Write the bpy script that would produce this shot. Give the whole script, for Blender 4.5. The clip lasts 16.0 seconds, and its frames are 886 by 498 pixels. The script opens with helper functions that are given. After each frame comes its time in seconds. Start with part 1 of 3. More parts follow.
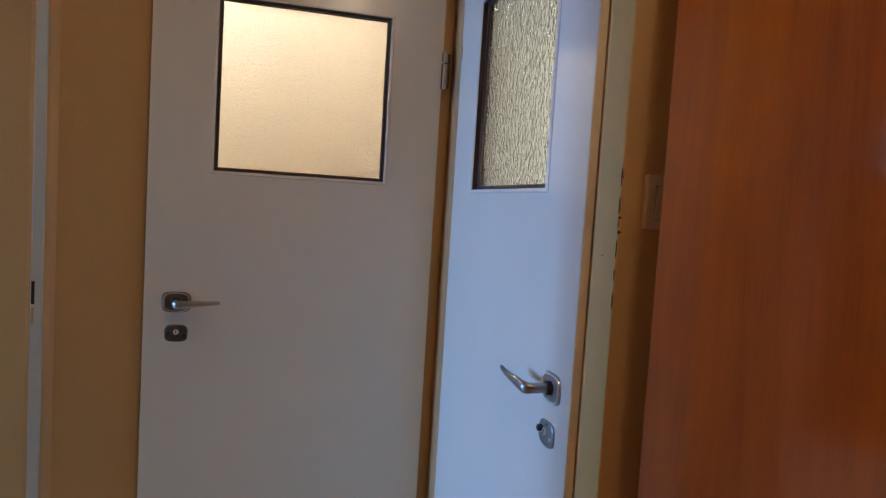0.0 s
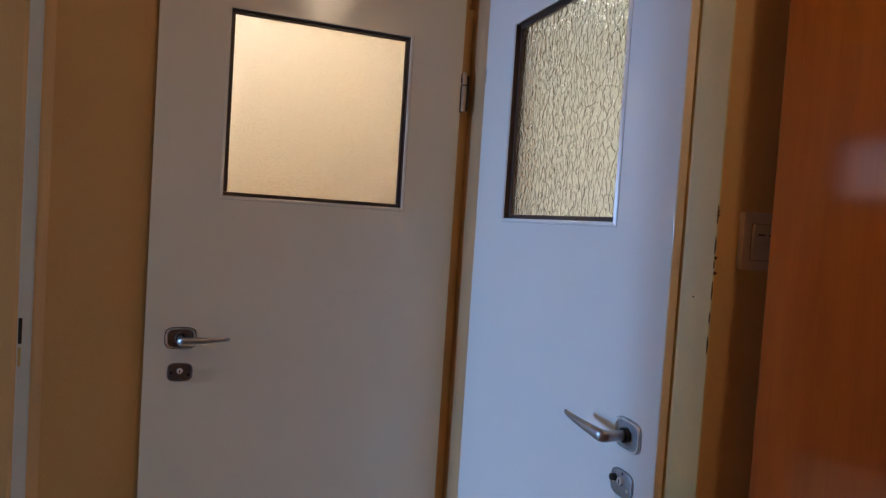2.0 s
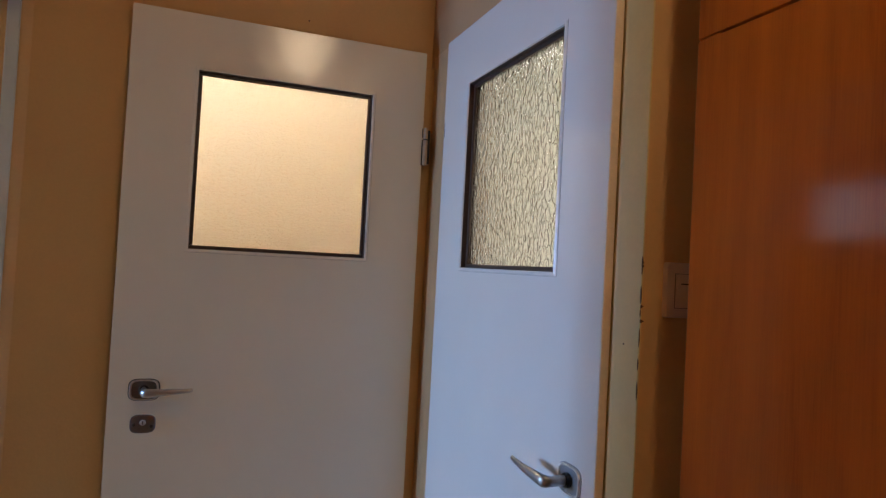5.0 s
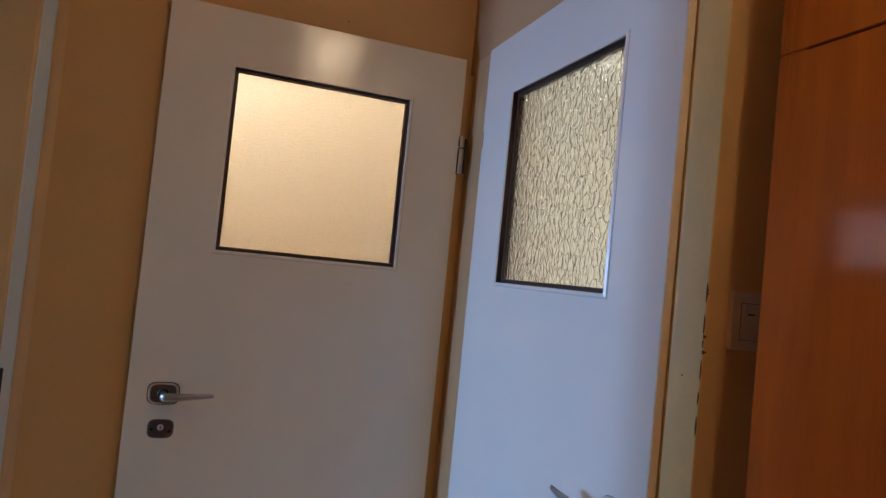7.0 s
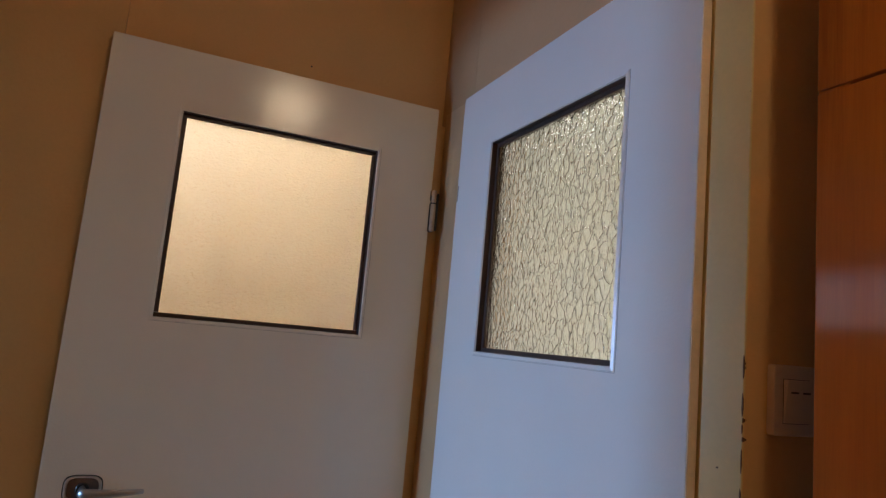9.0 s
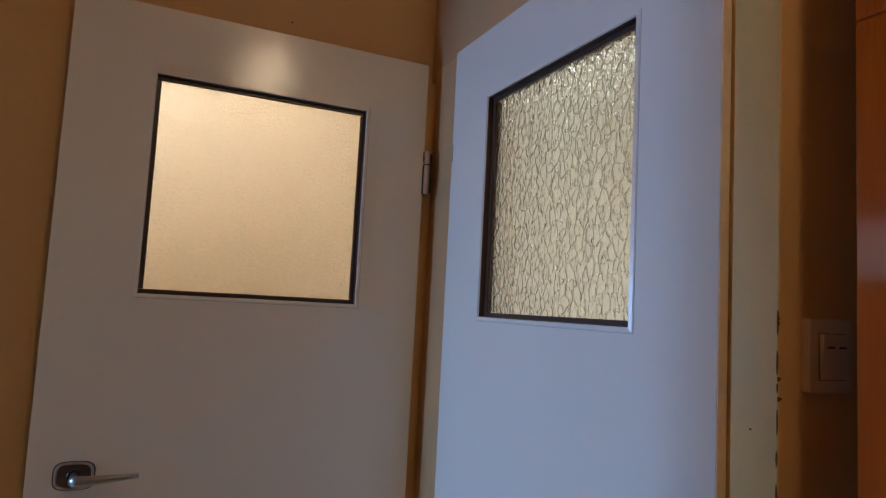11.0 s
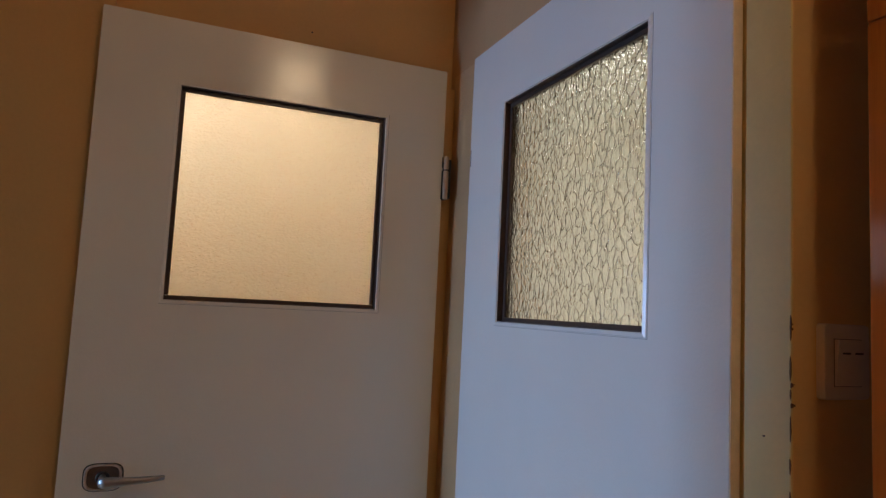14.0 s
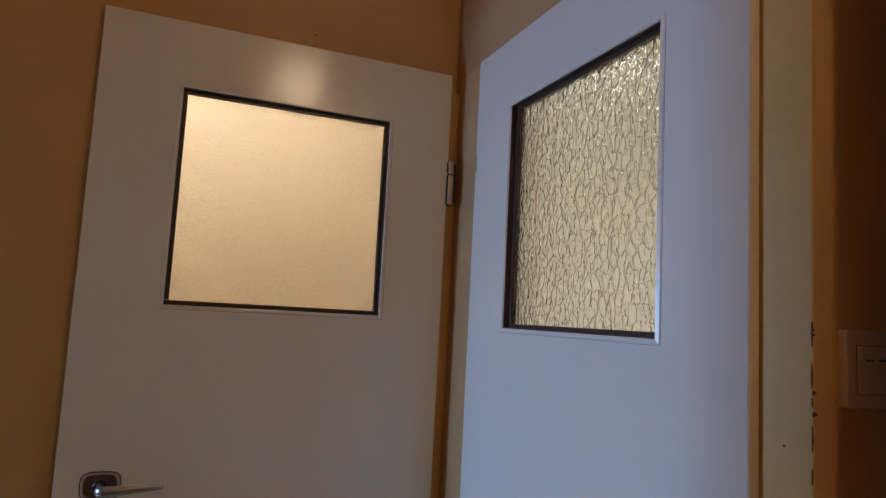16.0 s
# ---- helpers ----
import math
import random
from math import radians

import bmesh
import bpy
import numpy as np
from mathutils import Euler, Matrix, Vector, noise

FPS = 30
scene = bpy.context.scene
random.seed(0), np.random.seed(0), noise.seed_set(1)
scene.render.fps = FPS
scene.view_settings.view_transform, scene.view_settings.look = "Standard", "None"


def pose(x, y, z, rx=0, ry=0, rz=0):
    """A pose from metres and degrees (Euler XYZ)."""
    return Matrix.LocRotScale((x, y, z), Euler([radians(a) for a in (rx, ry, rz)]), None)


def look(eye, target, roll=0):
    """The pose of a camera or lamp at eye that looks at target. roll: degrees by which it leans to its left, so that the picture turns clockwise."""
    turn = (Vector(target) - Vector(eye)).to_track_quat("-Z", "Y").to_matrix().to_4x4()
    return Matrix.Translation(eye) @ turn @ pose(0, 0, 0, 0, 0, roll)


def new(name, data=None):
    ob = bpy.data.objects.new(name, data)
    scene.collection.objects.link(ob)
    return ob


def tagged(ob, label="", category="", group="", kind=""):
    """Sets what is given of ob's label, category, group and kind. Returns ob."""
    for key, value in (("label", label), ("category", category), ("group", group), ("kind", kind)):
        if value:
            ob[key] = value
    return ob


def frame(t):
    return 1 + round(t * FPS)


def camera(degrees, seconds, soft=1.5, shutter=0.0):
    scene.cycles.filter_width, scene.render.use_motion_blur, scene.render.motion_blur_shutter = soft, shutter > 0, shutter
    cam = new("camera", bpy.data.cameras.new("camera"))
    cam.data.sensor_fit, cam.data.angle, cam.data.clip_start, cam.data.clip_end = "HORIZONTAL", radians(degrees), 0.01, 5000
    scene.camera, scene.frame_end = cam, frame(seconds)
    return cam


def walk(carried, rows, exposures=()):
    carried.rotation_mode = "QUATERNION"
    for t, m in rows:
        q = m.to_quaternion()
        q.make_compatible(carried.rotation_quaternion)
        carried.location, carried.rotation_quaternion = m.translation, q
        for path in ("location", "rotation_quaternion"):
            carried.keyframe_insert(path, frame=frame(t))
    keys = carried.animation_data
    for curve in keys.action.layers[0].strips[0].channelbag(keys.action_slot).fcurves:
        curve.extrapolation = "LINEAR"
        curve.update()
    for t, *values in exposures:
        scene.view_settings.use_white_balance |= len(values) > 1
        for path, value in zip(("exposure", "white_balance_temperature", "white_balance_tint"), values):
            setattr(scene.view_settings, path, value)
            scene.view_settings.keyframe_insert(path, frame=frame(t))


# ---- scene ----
cam = camera(67.9, 16.0, soft=1.3)
PATH = [
    (0, (0.062, 0.045, 1.341), (0.596, 1.968, 1.204), 2.8),
    (0.5, (-0.029, 0.123, 1.354), (0.495, 2.048, 1.217), 3.1),
    (1, (-0.083, 0.178, 1.369), (0.522, 2.079, 1.223), 2.4),
    (1.5, (-0.127, 0.202, 1.367), (0.504, 2.095, 1.226), 3.7),
    (2, (-0.126, 0.198, 1.369), (0.571, 2.071, 1.281), 3.0),
    (2.5, (-0.094, 0.186, 1.361), (0.669, 2.033, 1.283), 2.0),
    (3, (-0.085, 0.162, 1.37), (0.642, 2.025, 1.334), 1.8),
    (3.5, (-0.001, 0.116, 1.361), (0.619, 2.015, 1.256), 1.2),
    (4, (0.038, 0.112, 1.369), (0.625, 2.023, 1.315), 2.1),
    (4.5, (-0.012, 0.104, 1.385), (0.683, 1.979, 1.4), 1.4),
    (5, (-0.063, 0.12, 1.388), (0.651, 1.988, 1.435), 2.3),
    (5.2, (-0.079, 0.128, 1.389), (0.61, 2.005, 1.448), 3.0),
    (7.3, (-0.112, 0.217, 1.398), (0.578, 2.093, 1.466), 5.0),
    (7.5, (-0.116, 0.231, 1.386), (0.586, 2.103, 1.467), 4.6),
    (8, (-0.109, 0.281, 1.393), (0.624, 2.141, 1.46), 4.2),
    (8.5, (-0.08, 0.328, 1.406), (0.669, 2.172, 1.606), 4.0),
    (8.7, (-0.08, 0.351, 1.406), (0.705, 2.171, 1.674), 4.7),
    (10.8, (-0.085, 0.454, 1.408), (0.756, 2.258, 1.603), 2.6),
    (11, (-0.08, 0.457, 1.405), (0.763, 2.263, 1.573), 2.3),
    (11.5, (-0.086, 0.453, 1.407), (0.765, 2.255, 1.582), 2.7),
    (12, (-0.067, 0.45, 1.401), (0.711, 2.289, 1.518), 1.7),
    (12.5, (-0.054, 0.433, 1.407), (0.701, 2.278, 1.565), 1.9),
    (13, (-0.063, 0.438, 1.403), (0.67, 2.292, 1.559), 3.2),
    (13.5, (-0.059, 0.435, 1.41), (0.692, 2.282, 1.576), 1.2),
    (14, (-0.062, 0.438, 1.41), (0.7, 2.279, 1.584), 2.1),
    (14.5, (-0.055, 0.442, 1.407), (0.736, 2.271, 1.586), 2.1),
    (15, (-0.052, 0.454, 1.405), (0.738, 2.283, 1.578), 1.9),
    (15.5, (-0.065, 0.466, 1.401), (0.698, 2.307, 1.574), 2.7),
    (16, (-0.062, 0.465, 1.404), (0.697, 2.305, 1.604), 2.3),
]
# the whole path is turned a little about the y axis, so that the door posts stand plumb
PLUMB = pose(0.3, 2.0, 1.5, 0, 0, 0) @ pose(0, 0, 0, 0, -0.77, 0) @ pose(-0.3, -2.0, -1.5)
EXPOSURE = [(0, 0.20, 5850, 5), (0.5, 0.17, 5800, 6), (1.5, 0.02, 6000, 8), (2, 0.02, 6150, 10), (3.5, 0.12, 6380, 10), (5, 0.15, 6450, 10), (8, 0.0, 6350, 10), (11, -0.19, 6420, 10), (14.5, -0.22, 6750, 10), (16, -0.23, 6780, 10)]
walk(cam, [(t, PLUMB @ look(eye, target, roll)) for t, eye, target, roll in PATH], EXPOSURE)


# ---- light ----
world = bpy.data.worlds.new("world")
scene.world = world
world.use_nodes = True
wt = world.node_tree
sky = wt.nodes.new("ShaderNodeTexSky")
sky.sky_type, sky.sun_disc = "NISHITA", False
sky.sun_elevation, sky.sun_rotation = radians(35), radians(120)
wt.links.new(sky.outputs["Color"], wt.nodes["Background"].inputs["Color"])
wt.nodes["Background"].inputs["Strength"].default_value = 0.1


def area_lamp(name, m, w, h, watts, colour):
    data = bpy.data.lights.new(name, "AREA")
    data.shape, data.size, data.size_y, data.energy, data.color = "RECTANGLE", w, h, watts, colour
    ob = new(name, data)
    ob.matrix_world = m
    return ob


# daylight in the window of the side room and in the window of the kitchen
area_lamp("daylight_side_room", look((-3.12, 1.94, 1.35), (-1.12, 1.94, -0.85)), 0.6, 0.85, 106, (0.335, 0.61, 1.13))
area_lamp("daylight_high_window", look((-3.16, 3.47, 1.82), (-1.0, 3.47, 1.82)), 0.88, 0.72, 1.05, (0.6, 0.72, 1.0))
area_lamp("daylight_kitchen", look((3.12, 1.75, 1.55), (1.9, 2.0, 0.6)), 1.1, 1.1, 36, (0.94, 0.98, 1.0))


# ---- materials ----
def nodes_of(name):
    m = bpy.data.materials.new(name)
    m.use_nodes = True
    return m, m.node_tree, m.node_tree.nodes["Principled BSDF"]


def coords(nt, scale=(1, 1, 1)):
    tc = nt.nodes.new("ShaderNodeTexCoord")
    mp = nt.nodes.new("ShaderNodeMapping")
    mp.inputs["Scale"].default_value = scale
    nt.links.new(tc.outputs["Object"], mp.inputs["Vector"])
    return mp.outputs["Vector"]


def noise_tex(nt, vec, scale, detail=4.0, rough=0.55):
    n = nt.nodes.new("ShaderNodeTexNoise")
    n.inputs["Scale"].default_value, n.inputs["Detail"].default_value, n.inputs["Roughness"].default_value = scale, detail, rough
    nt.links.new(vec, n.inputs["Vector"])
    return n.outputs["Fac"]


def ramp(nt, fac, stops):
    r = nt.nodes.new("ShaderNodeValToRGB")
    els = r.color_ramp.elements
    while len(els) < len(stops):
        els.new(0.5)
    for e, (p, c) in zip(els, stops):
        e.position, e.color = p, (*c, 1)
    nt.links.new(fac, r.inputs["Fac"])
    return r.outputs["Color"]


def bump(nt, bsdf, height, strength, distance, below=None):
    b = nt.nodes.new("ShaderNodeBump")
    b.inputs["Strength"].default_value, b.inputs["Distance"].default_value = strength, distance
    nt.links.new(height, b.inputs["Height"])
    if below is not None:
        nt.links.new(below, b.inputs["Normal"])
    nt.links.new(b.outputs["Normal"], bsdf.inputs["Normal"])
    return b.outputs["Normal"]


def painted(name, colour, rough, spread=0.05, blotch=2.5, grain=90.0, relief=0.0006, strength=0.5, coat=0.0, wide=None):
    """Paint: a colour that drifts a little at a large scale and a small one, with a fine relief."""
    m, nt, b = nodes_of(name)
    v = coords(nt)
    big, small = noise_tex(nt, v, blotch, 5.0, 0.6), noise_tex(nt, v, grain, 3.0)
    lo, hi = [c * (1 - spread) for c in colour], [min(1, c * (1 + spread)) for c in colour]
    mix = nt.nodes.new("ShaderNodeMix")
    mix.inputs["Factor"].default_value = 0.3
    nt.links.new(big, mix.inputs["A"]), nt.links.new(small, mix.inputs["B"])
    nt.links.new(ramp(nt, mix.outputs["Result"], [(0.3, lo), (0.7, hi)]), b.inputs["Base Color"])
    rr = nt.nodes.new("ShaderNodeMapRange")
    rr.inputs["To Min"].default_value, rr.inputs["To Max"].default_value = rough * 0.8, min(1, rough * 1.25)
    nt.links.new(big, rr.inputs["Value"]), nt.links.new(rr.outputs["Result"], b.inputs["Roughness"])
    n = bump(nt, b, small, strength, relief)
    if wide:
        bump(nt, b, noise_tex(nt, v, wide[0], 2.0), wide[1], wide[2], n)
    b.inputs["Coat Weight"].default_value = coat
    b.inputs["Coat Roughness"].default_value = 0.12
    return m


def metal(name, colour, rough, brushed=(1, 1, 1)):
    m, nt, b = nodes_of(name)
    f = noise_tex(nt, coords(nt, brushed), 160.0, 4.0)
    b.inputs["Metallic"].default_value = 1.0
    nt.links.new(ramp(nt, f, [(0.25, [c * 0.8 for c in colour]), (0.75, colour)]), b.inputs["Base Color"])
    rr = nt.nodes.new("ShaderNodeMapRange")
    rr.inputs["To Min"].default_value, rr.inputs["To Max"].default_value = rough * 0.7, rough * 1.4
    nt.links.new(f, rr.inputs["Value"]), nt.links.new(rr.outputs["Result"], b.inputs["Roughness"])
    bump(nt, b, f, 0.15, 0.0003)
    return m


def veneer(name, dark, mid, light, rough):
    """Lacquered veneer: a broad flame figure that wanders upright, dark streaks in it and fine pores."""
    m, nt, b = nodes_of(name)
    v = coords(nt, (1, 1, 0.11))
    warp = nt.nodes.new("ShaderNodeTexNoise")
    warp.inputs["Scale"].default_value, warp.inputs["Detail"].default_value = 5.0, 3.0
    nt.links.new(v, warp.inputs["Vector"])
    add = nt.nodes.new("ShaderNodeVectorMath")
    add.operation = "MULTIPLY_ADD"
    add.inputs[1].default_value = (0.10, 0.10, 0.05)
    nt.links.new(warp.outputs["Color"], add.inputs[0]), nt.links.new(v, add.inputs[2])
    fig = noise_tex(nt, add.outputs["Vector"], 15.0, 7.0, 0.62)
    fine = noise_tex(nt, coords(nt, (1, 1, 0.02)), 420.0, 3.0)
    big = noise_tex(nt, coords(nt, (1, 1, 0.35)), 3.0, 4.0)

    def blend(fa, fb, share):
        mx = nt.nodes.new("ShaderNodeMix")
        mx.inputs["Factor"].default_value = share
        nt.links.new(fa, mx.inputs["A"]), nt.links.new(fb, mx.inputs["B"])
        return mx.outputs["Result"]

    tone = blend(blend(fig, fine, 0.2), big, 0.38)
    nt.links.new(ramp(nt, tone, [(0.38, dark), (0.48, mid), (0.62, light)]), b.inputs["Base Color"])
    b.inputs["Roughness"].default_value, b.inputs["Specular IOR Level"].default_value = 0.45, 0.2
    b.inputs["Coat Weight"].default_value, b.inputs["Coat Roughness"].default_value = 1.0, rough
    bump(nt, b, noise_tex(nt, coords(nt, (1, 1, 0.25)), 22.0, 2.0), 0.12, 0.002)
    return m


def cell_glass(name):
    """Cast glass: rounded cells, taller than wide, parted by narrow creases."""
    m, nt, b = nodes_of(name)
    v = coords(nt, (1, 1, 0.70))
    wob = nt.nodes.new("ShaderNodeTexNoise")
    wob.inputs["Scale"].default_value, wob.inputs["Detail"].default_value = 50.0, 2.0
    nt.links.new(v, wob.inputs["Vector"])
    add = nt.nodes.new("ShaderNodeVectorMath")
    add.operation = "MULTIPLY_ADD"
    add.inputs[1].default_value = (0.022, 0.022, 0.022)
    nt.links.new(wob.outputs["Color"], add.inputs[0]), nt.links.new(v, add.inputs[2])
    vo = nt.nodes.new("ShaderNodeTexVoronoi")
    vo.feature = "DISTANCE_TO_EDGE"
    vo.inputs["Scale"].default_value = 53.0
    nt.links.new(add.outputs["Vector"], vo.inputs["Vector"])
    rr = nt.nodes.new("ShaderNodeMapRange")
    rr.interpolation_type = "SMOOTHSTEP"
    rr.inputs["From Min"].default_value, rr.inputs["From Max"].default_value = 0.0, 0.11
    nt.links.new(vo.outputs["Distance"], rr.inputs["Value"])
    b.inputs["Base Color"].default_value = (0.94, 0.97, 0.91, 1)
    b.inputs["Transmission Weight"].default_value, b.inputs["IOR"].default_value = 1.0, 1.5
    b.inputs["Roughness"].default_value = 0.10
    n = bump(nt, b, rr.outputs["Result"], 0.9, 0.0013)
    n = bump(nt, b, noise_tex(nt, v, 85.0, 2.0), 0.9, 0.0046, n)
    bump(nt, b, noise_tex(nt, v, 190.0, 1.0), 0.6, 0.0010, n)
    return m


def smooth_glass(name):
    m, nt, b = nodes_of(name)
    b.inputs["Base Color"].default_value = (0.96, 0.98, 0.93, 1)
    b.inputs["Transmission Weight"].default_value, b.inputs["IOR"].default_value = 1.0, 1.5
    b.inputs["Roughness"].default_value = 0.12
    return m


def frosted_glass(name):
    """Fine pebbled glass that scatters the light of the room behind it."""
    m, nt, b = nodes_of(name)
    v = coords(nt, (1, 1, 1.6))
    b.inputs["Base Color"].default_value = (0.98, 0.97, 0.94, 1)
    b.inputs["Transmission Weight"].default_value, b.inputs["IOR"].default_value = 1.0, 1.5
    b.inputs["Roughness"].default_value = 0.65
    b.inputs["Coat Weight"].default_value, b.inputs["Coat Roughness"].default_value = 1.0, 0.02
    b.inputs["Coat IOR"].default_value = 1.75
    vo = nt.nodes.new("ShaderNodeTexVoronoi")
    vo.feature = "SMOOTH_F1"
    vo.inputs["Scale"].default_value = 190.0
    nt.links.new(v, vo.inputs["Vector"])
    bump(nt, b, vo.outputs["Distance"], 0.5, 0.002)
    dome = nt.nodes.new("ShaderNodeTexVoronoi")
    dome.inputs["Scale"].default_value = 78.0
    nt.links.new(v, dome.inputs["Vector"])
    sq = nt.nodes.new("ShaderNodeMath")
    sq.operation = "POWER"
    sq.inputs[1].default_value = 2.0
    nt.links.new(dome.outputs["Distance"], sq.inputs[0])
    nrm = nt.nodes.new("ShaderNodeBump")
    nrm.invert = True
    nrm.inputs["Strength"].default_value, nrm.inputs["Distance"].default_value = 1.0, 0.0011
    nt.links.new(sq.outputs["Value"], nrm.inputs["Height"])
    nt.links.new(nrm.outputs["Normal"], b.inputs["Coat Normal"])
    clear = nt.nodes.new("ShaderNodeBsdfGlass")
    clear.inputs["Roughness"].default_value, clear.inputs["IOR"].default_value = 0.03, 1.5
    facet = nt.nodes.new("ShaderNodeBump")
    facet.inputs["Strength"].default_value, facet.inputs["Distance"].default_value = 1.0, 0.0034
    nt.links.new(noise_tex(nt, v, 110.0, 1.0), facet.inputs["Height"])
    nt.links.new(facet.outputs["Normal"], clear.inputs["Normal"])
    mix = nt.nodes.new("ShaderNodeMixShader")
    mix.inputs["Fac"].default_value = 0.16
    nt.links.new(b.outputs["BSDF"], mix.inputs[1]), nt.links.new(clear.outputs["BSDF"], mix.inputs[2])
    nt.links.new(mix.outputs["Shader"], nt.nodes["Material Output"].inputs["Surface"])
    return m


def clear_film(name):
    """Clear gloss of cast pebbles: lets the light through and mirrors a little of the room."""
    m, nt, b = nodes_of(name)
    see, shine, mix = (nt.nodes.new("ShaderNode" + k) for k in ("BsdfTransparent", "BsdfGlossy", "MixShader"))
    shine.inputs["Roughness"].default_value = 0.04
    mix.inputs["Fac"].default_value = 0.042
    nt.links.new(see.outputs["BSDF"], mix.inputs[1]), nt.links.new(shine.outputs["BSDF"], mix.inputs[2])
    nt.links.new(mix.outputs["Shader"], nt.nodes["Material Output"].inputs["Surface"])
    return m


def glowing(name, colour, strength):
    m, nt, b = nodes_of(name)
    b.inputs["Base Color"].default_value = (0.8, 0.78, 0.72, 1)
    b.inputs["Emission Color"].default_value = (*colour, 1)
    b.inputs["Emission Strength"].default_value = strength
    return m


def opal(name, colour, rim, core):
    """Opal glass, lit from within and brightest before the bulb."""
    m, nt, b = nodes_of(name)
    b.inputs["Base Color"].default_value = (0.8, 0.78, 0.72, 1)
    b.inputs["Emission Color"].default_value = (*colour, 1)
    ln = nt.nodes.new("ShaderNodeVectorMath")
    ln.operation = "LENGTH"
    nt.links.new(coords(nt), ln.inputs[0])
    rr = nt.nodes.new("ShaderNodeMapRange")
    rr.interpolation_type = "SMOOTHSTEP"
    for key, value in (("From Min", 0.147), ("From Max", 0.182), ("To Min", core), ("To Max", rim)):
        rr.inputs[key].default_value = value
    nt.links.new(ln.outputs["Value"], rr.inputs["Value"])
    nt.links.new(rr.outputs["Result"], b.inputs["Emission Strength"])
    return m


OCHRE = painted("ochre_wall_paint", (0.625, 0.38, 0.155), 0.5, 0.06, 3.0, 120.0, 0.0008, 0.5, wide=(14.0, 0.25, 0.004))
# the ochre again, darkened to offset the daylight on the east wall
DIMOCHRE = painted("dimmed_ochre_wall_paint", (0.53, 0.32, 0.165), 0.5, 0.05, 3.0, 120.0, 0.0008, 0.5, wide=(14.0, 0.25, 0.004))
CEILING = painted("white_ceiling_paint", (0.78, 0.76, 0.72), 0.8, 0.03)
# door_1's white enamel, with warm lamp light mixed into its colour
WARMLITWHITE = painted("warm_lit_white_door_enamel", (0.745, 0.69, 0.575), 0.032, 0.025, 3.5, 320.0, 0.0004, 0.06, wide=(165.0, 0.42, 0.0007))
# the same enamel on door_2, its colour cooled for the daylight there
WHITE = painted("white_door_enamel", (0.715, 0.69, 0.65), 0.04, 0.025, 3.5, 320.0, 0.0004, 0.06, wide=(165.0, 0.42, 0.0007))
BEADWHITE = painted("dull_white_bead_enamel", (0.73, 0.69, 0.625), 0.27, 0.04, 12.0, 320.0, 0.0004, 0.1)
CREAM = painted("cream_frame_enamel", (0.60, 0.455, 0.185), 0.5, 0.07, 9.0, 130.0, 0.0006, 0.4, wide=(30.0, 0.12, 0.002))
TANJAMB = painted("tan_frame_enamel", (0.60, 0.385, 0.205), 0.4, 0.07, 9.0, 130.0, 0.0006, 0.4)
GREYWHITE = painted("grey_white_frame_enamel", (0.66, 0.70, 0.73), 0.3, 0.06, 8.0, 130.0, 0.0005, 0.3)
# white enamel edge; the tan is warm light put into the paint
WARMEDGE = painted("warm_lit_edge_enamel", (0.74, 0.63, 0.49), 0.45, 0.12, 14.0, 140.0, 0.0006, 0.5)
BEAD = painted("dark_glazing_paint", (0.060, 0.038, 0.032), 0.32, 0.25, 20.0, 200.0, 0.0004, 0.4)
PLASTIC = painted("beige_switch_plastic", (0.60, 0.48, 0.42), 0.45, 0.02, 6.0, 200.0, 0.0002, 0.2)
JOINT = painted("grey_bead_joint", (0.25, 0.23, 0.22), 0.6, 0.2, 40.0)
# pale and pinkish only to bounce warm fill light
BOUNCEPANEL = painted("pale_bounce_laminate", (0.78, 0.56, 0.43), 0.4, 0.03)
CHIP = painted("bare_dark_filler", (0.11, 0.058, 0.028), 0.9, 0.4, 60.0, 300.0, 0.001, 0.8)
BLACK = painted("black_plastic", (0.012, 0.012, 0.013), 0.35, 0.1)
# unseen floor, made pale so it bounces warm lamp light upward
FLOOR = veneer("pale_bounce_floor", (0.50, 0.31, 0.15), (0.66, 0.44, 0.23), (0.75, 0.53, 0.30), 0.3)
# unseen too, kept darker so less daylight bounces into the hall
DARKFLOOR = veneer("dark_low_bounce_floor", (0.30, 0.17, 0.075), (0.44, 0.26, 0.12), (0.54, 0.34, 0.16), 0.3)
WOOD = veneer("orange_brown_veneer", (0.385, 0.114, 0.018), (0.55, 0.177, 0.028), (0.67, 0.230, 0.034), 0.085)
DARKWOOD = veneer("dark_brown_cupboard_veneer", (0.05, 0.022, 0.010), (0.075, 0.034, 0.016), (0.10, 0.048, 0.022), 0.35)
ROOM = painted("dull_beige_wall_paint", (0.42, 0.36, 0.29), 0.7, 0.05, 2.0)
TILE = painted("warm_white_bathroom_wall", (0.82, 0.76, 0.66), 0.5, 0.03)
KITCHEN = painted("pale_cream_kitchen_wall", (0.66, 0.67, 0.63), 0.6, 0.05, 1.5)
STEEL = metal("brushed_nickel", (0.47, 0.48, 0.50), 0.34, (1, 1, 6))
RIM = metal("bright_chrome_rim", (0.88, 0.86, 0.83), 0.42)
# nickel plates of door_1, darkened for the dim hall they mirror
DARKSTEEL = metal("dull_dark_nickel", (0.21, 0.21, 0.23), 0.32)
# the same nickel on door_2, its colour raised for the mirrored daylight
DAYLITSTEEL = metal("worn_daylit_nickel", (0.40, 0.41, 0.43), 0.42)
HINGE = painted("worn_tan_hinge_paint", (0.50, 0.37, 0.25), 0.3, 0.2, 60.0, 200.0, 0.0003, 0.3)
CELLS = cell_glass("cell_patterned_glass")
FLATGLASS = smooth_glass("smooth_back_of_cast_glass")
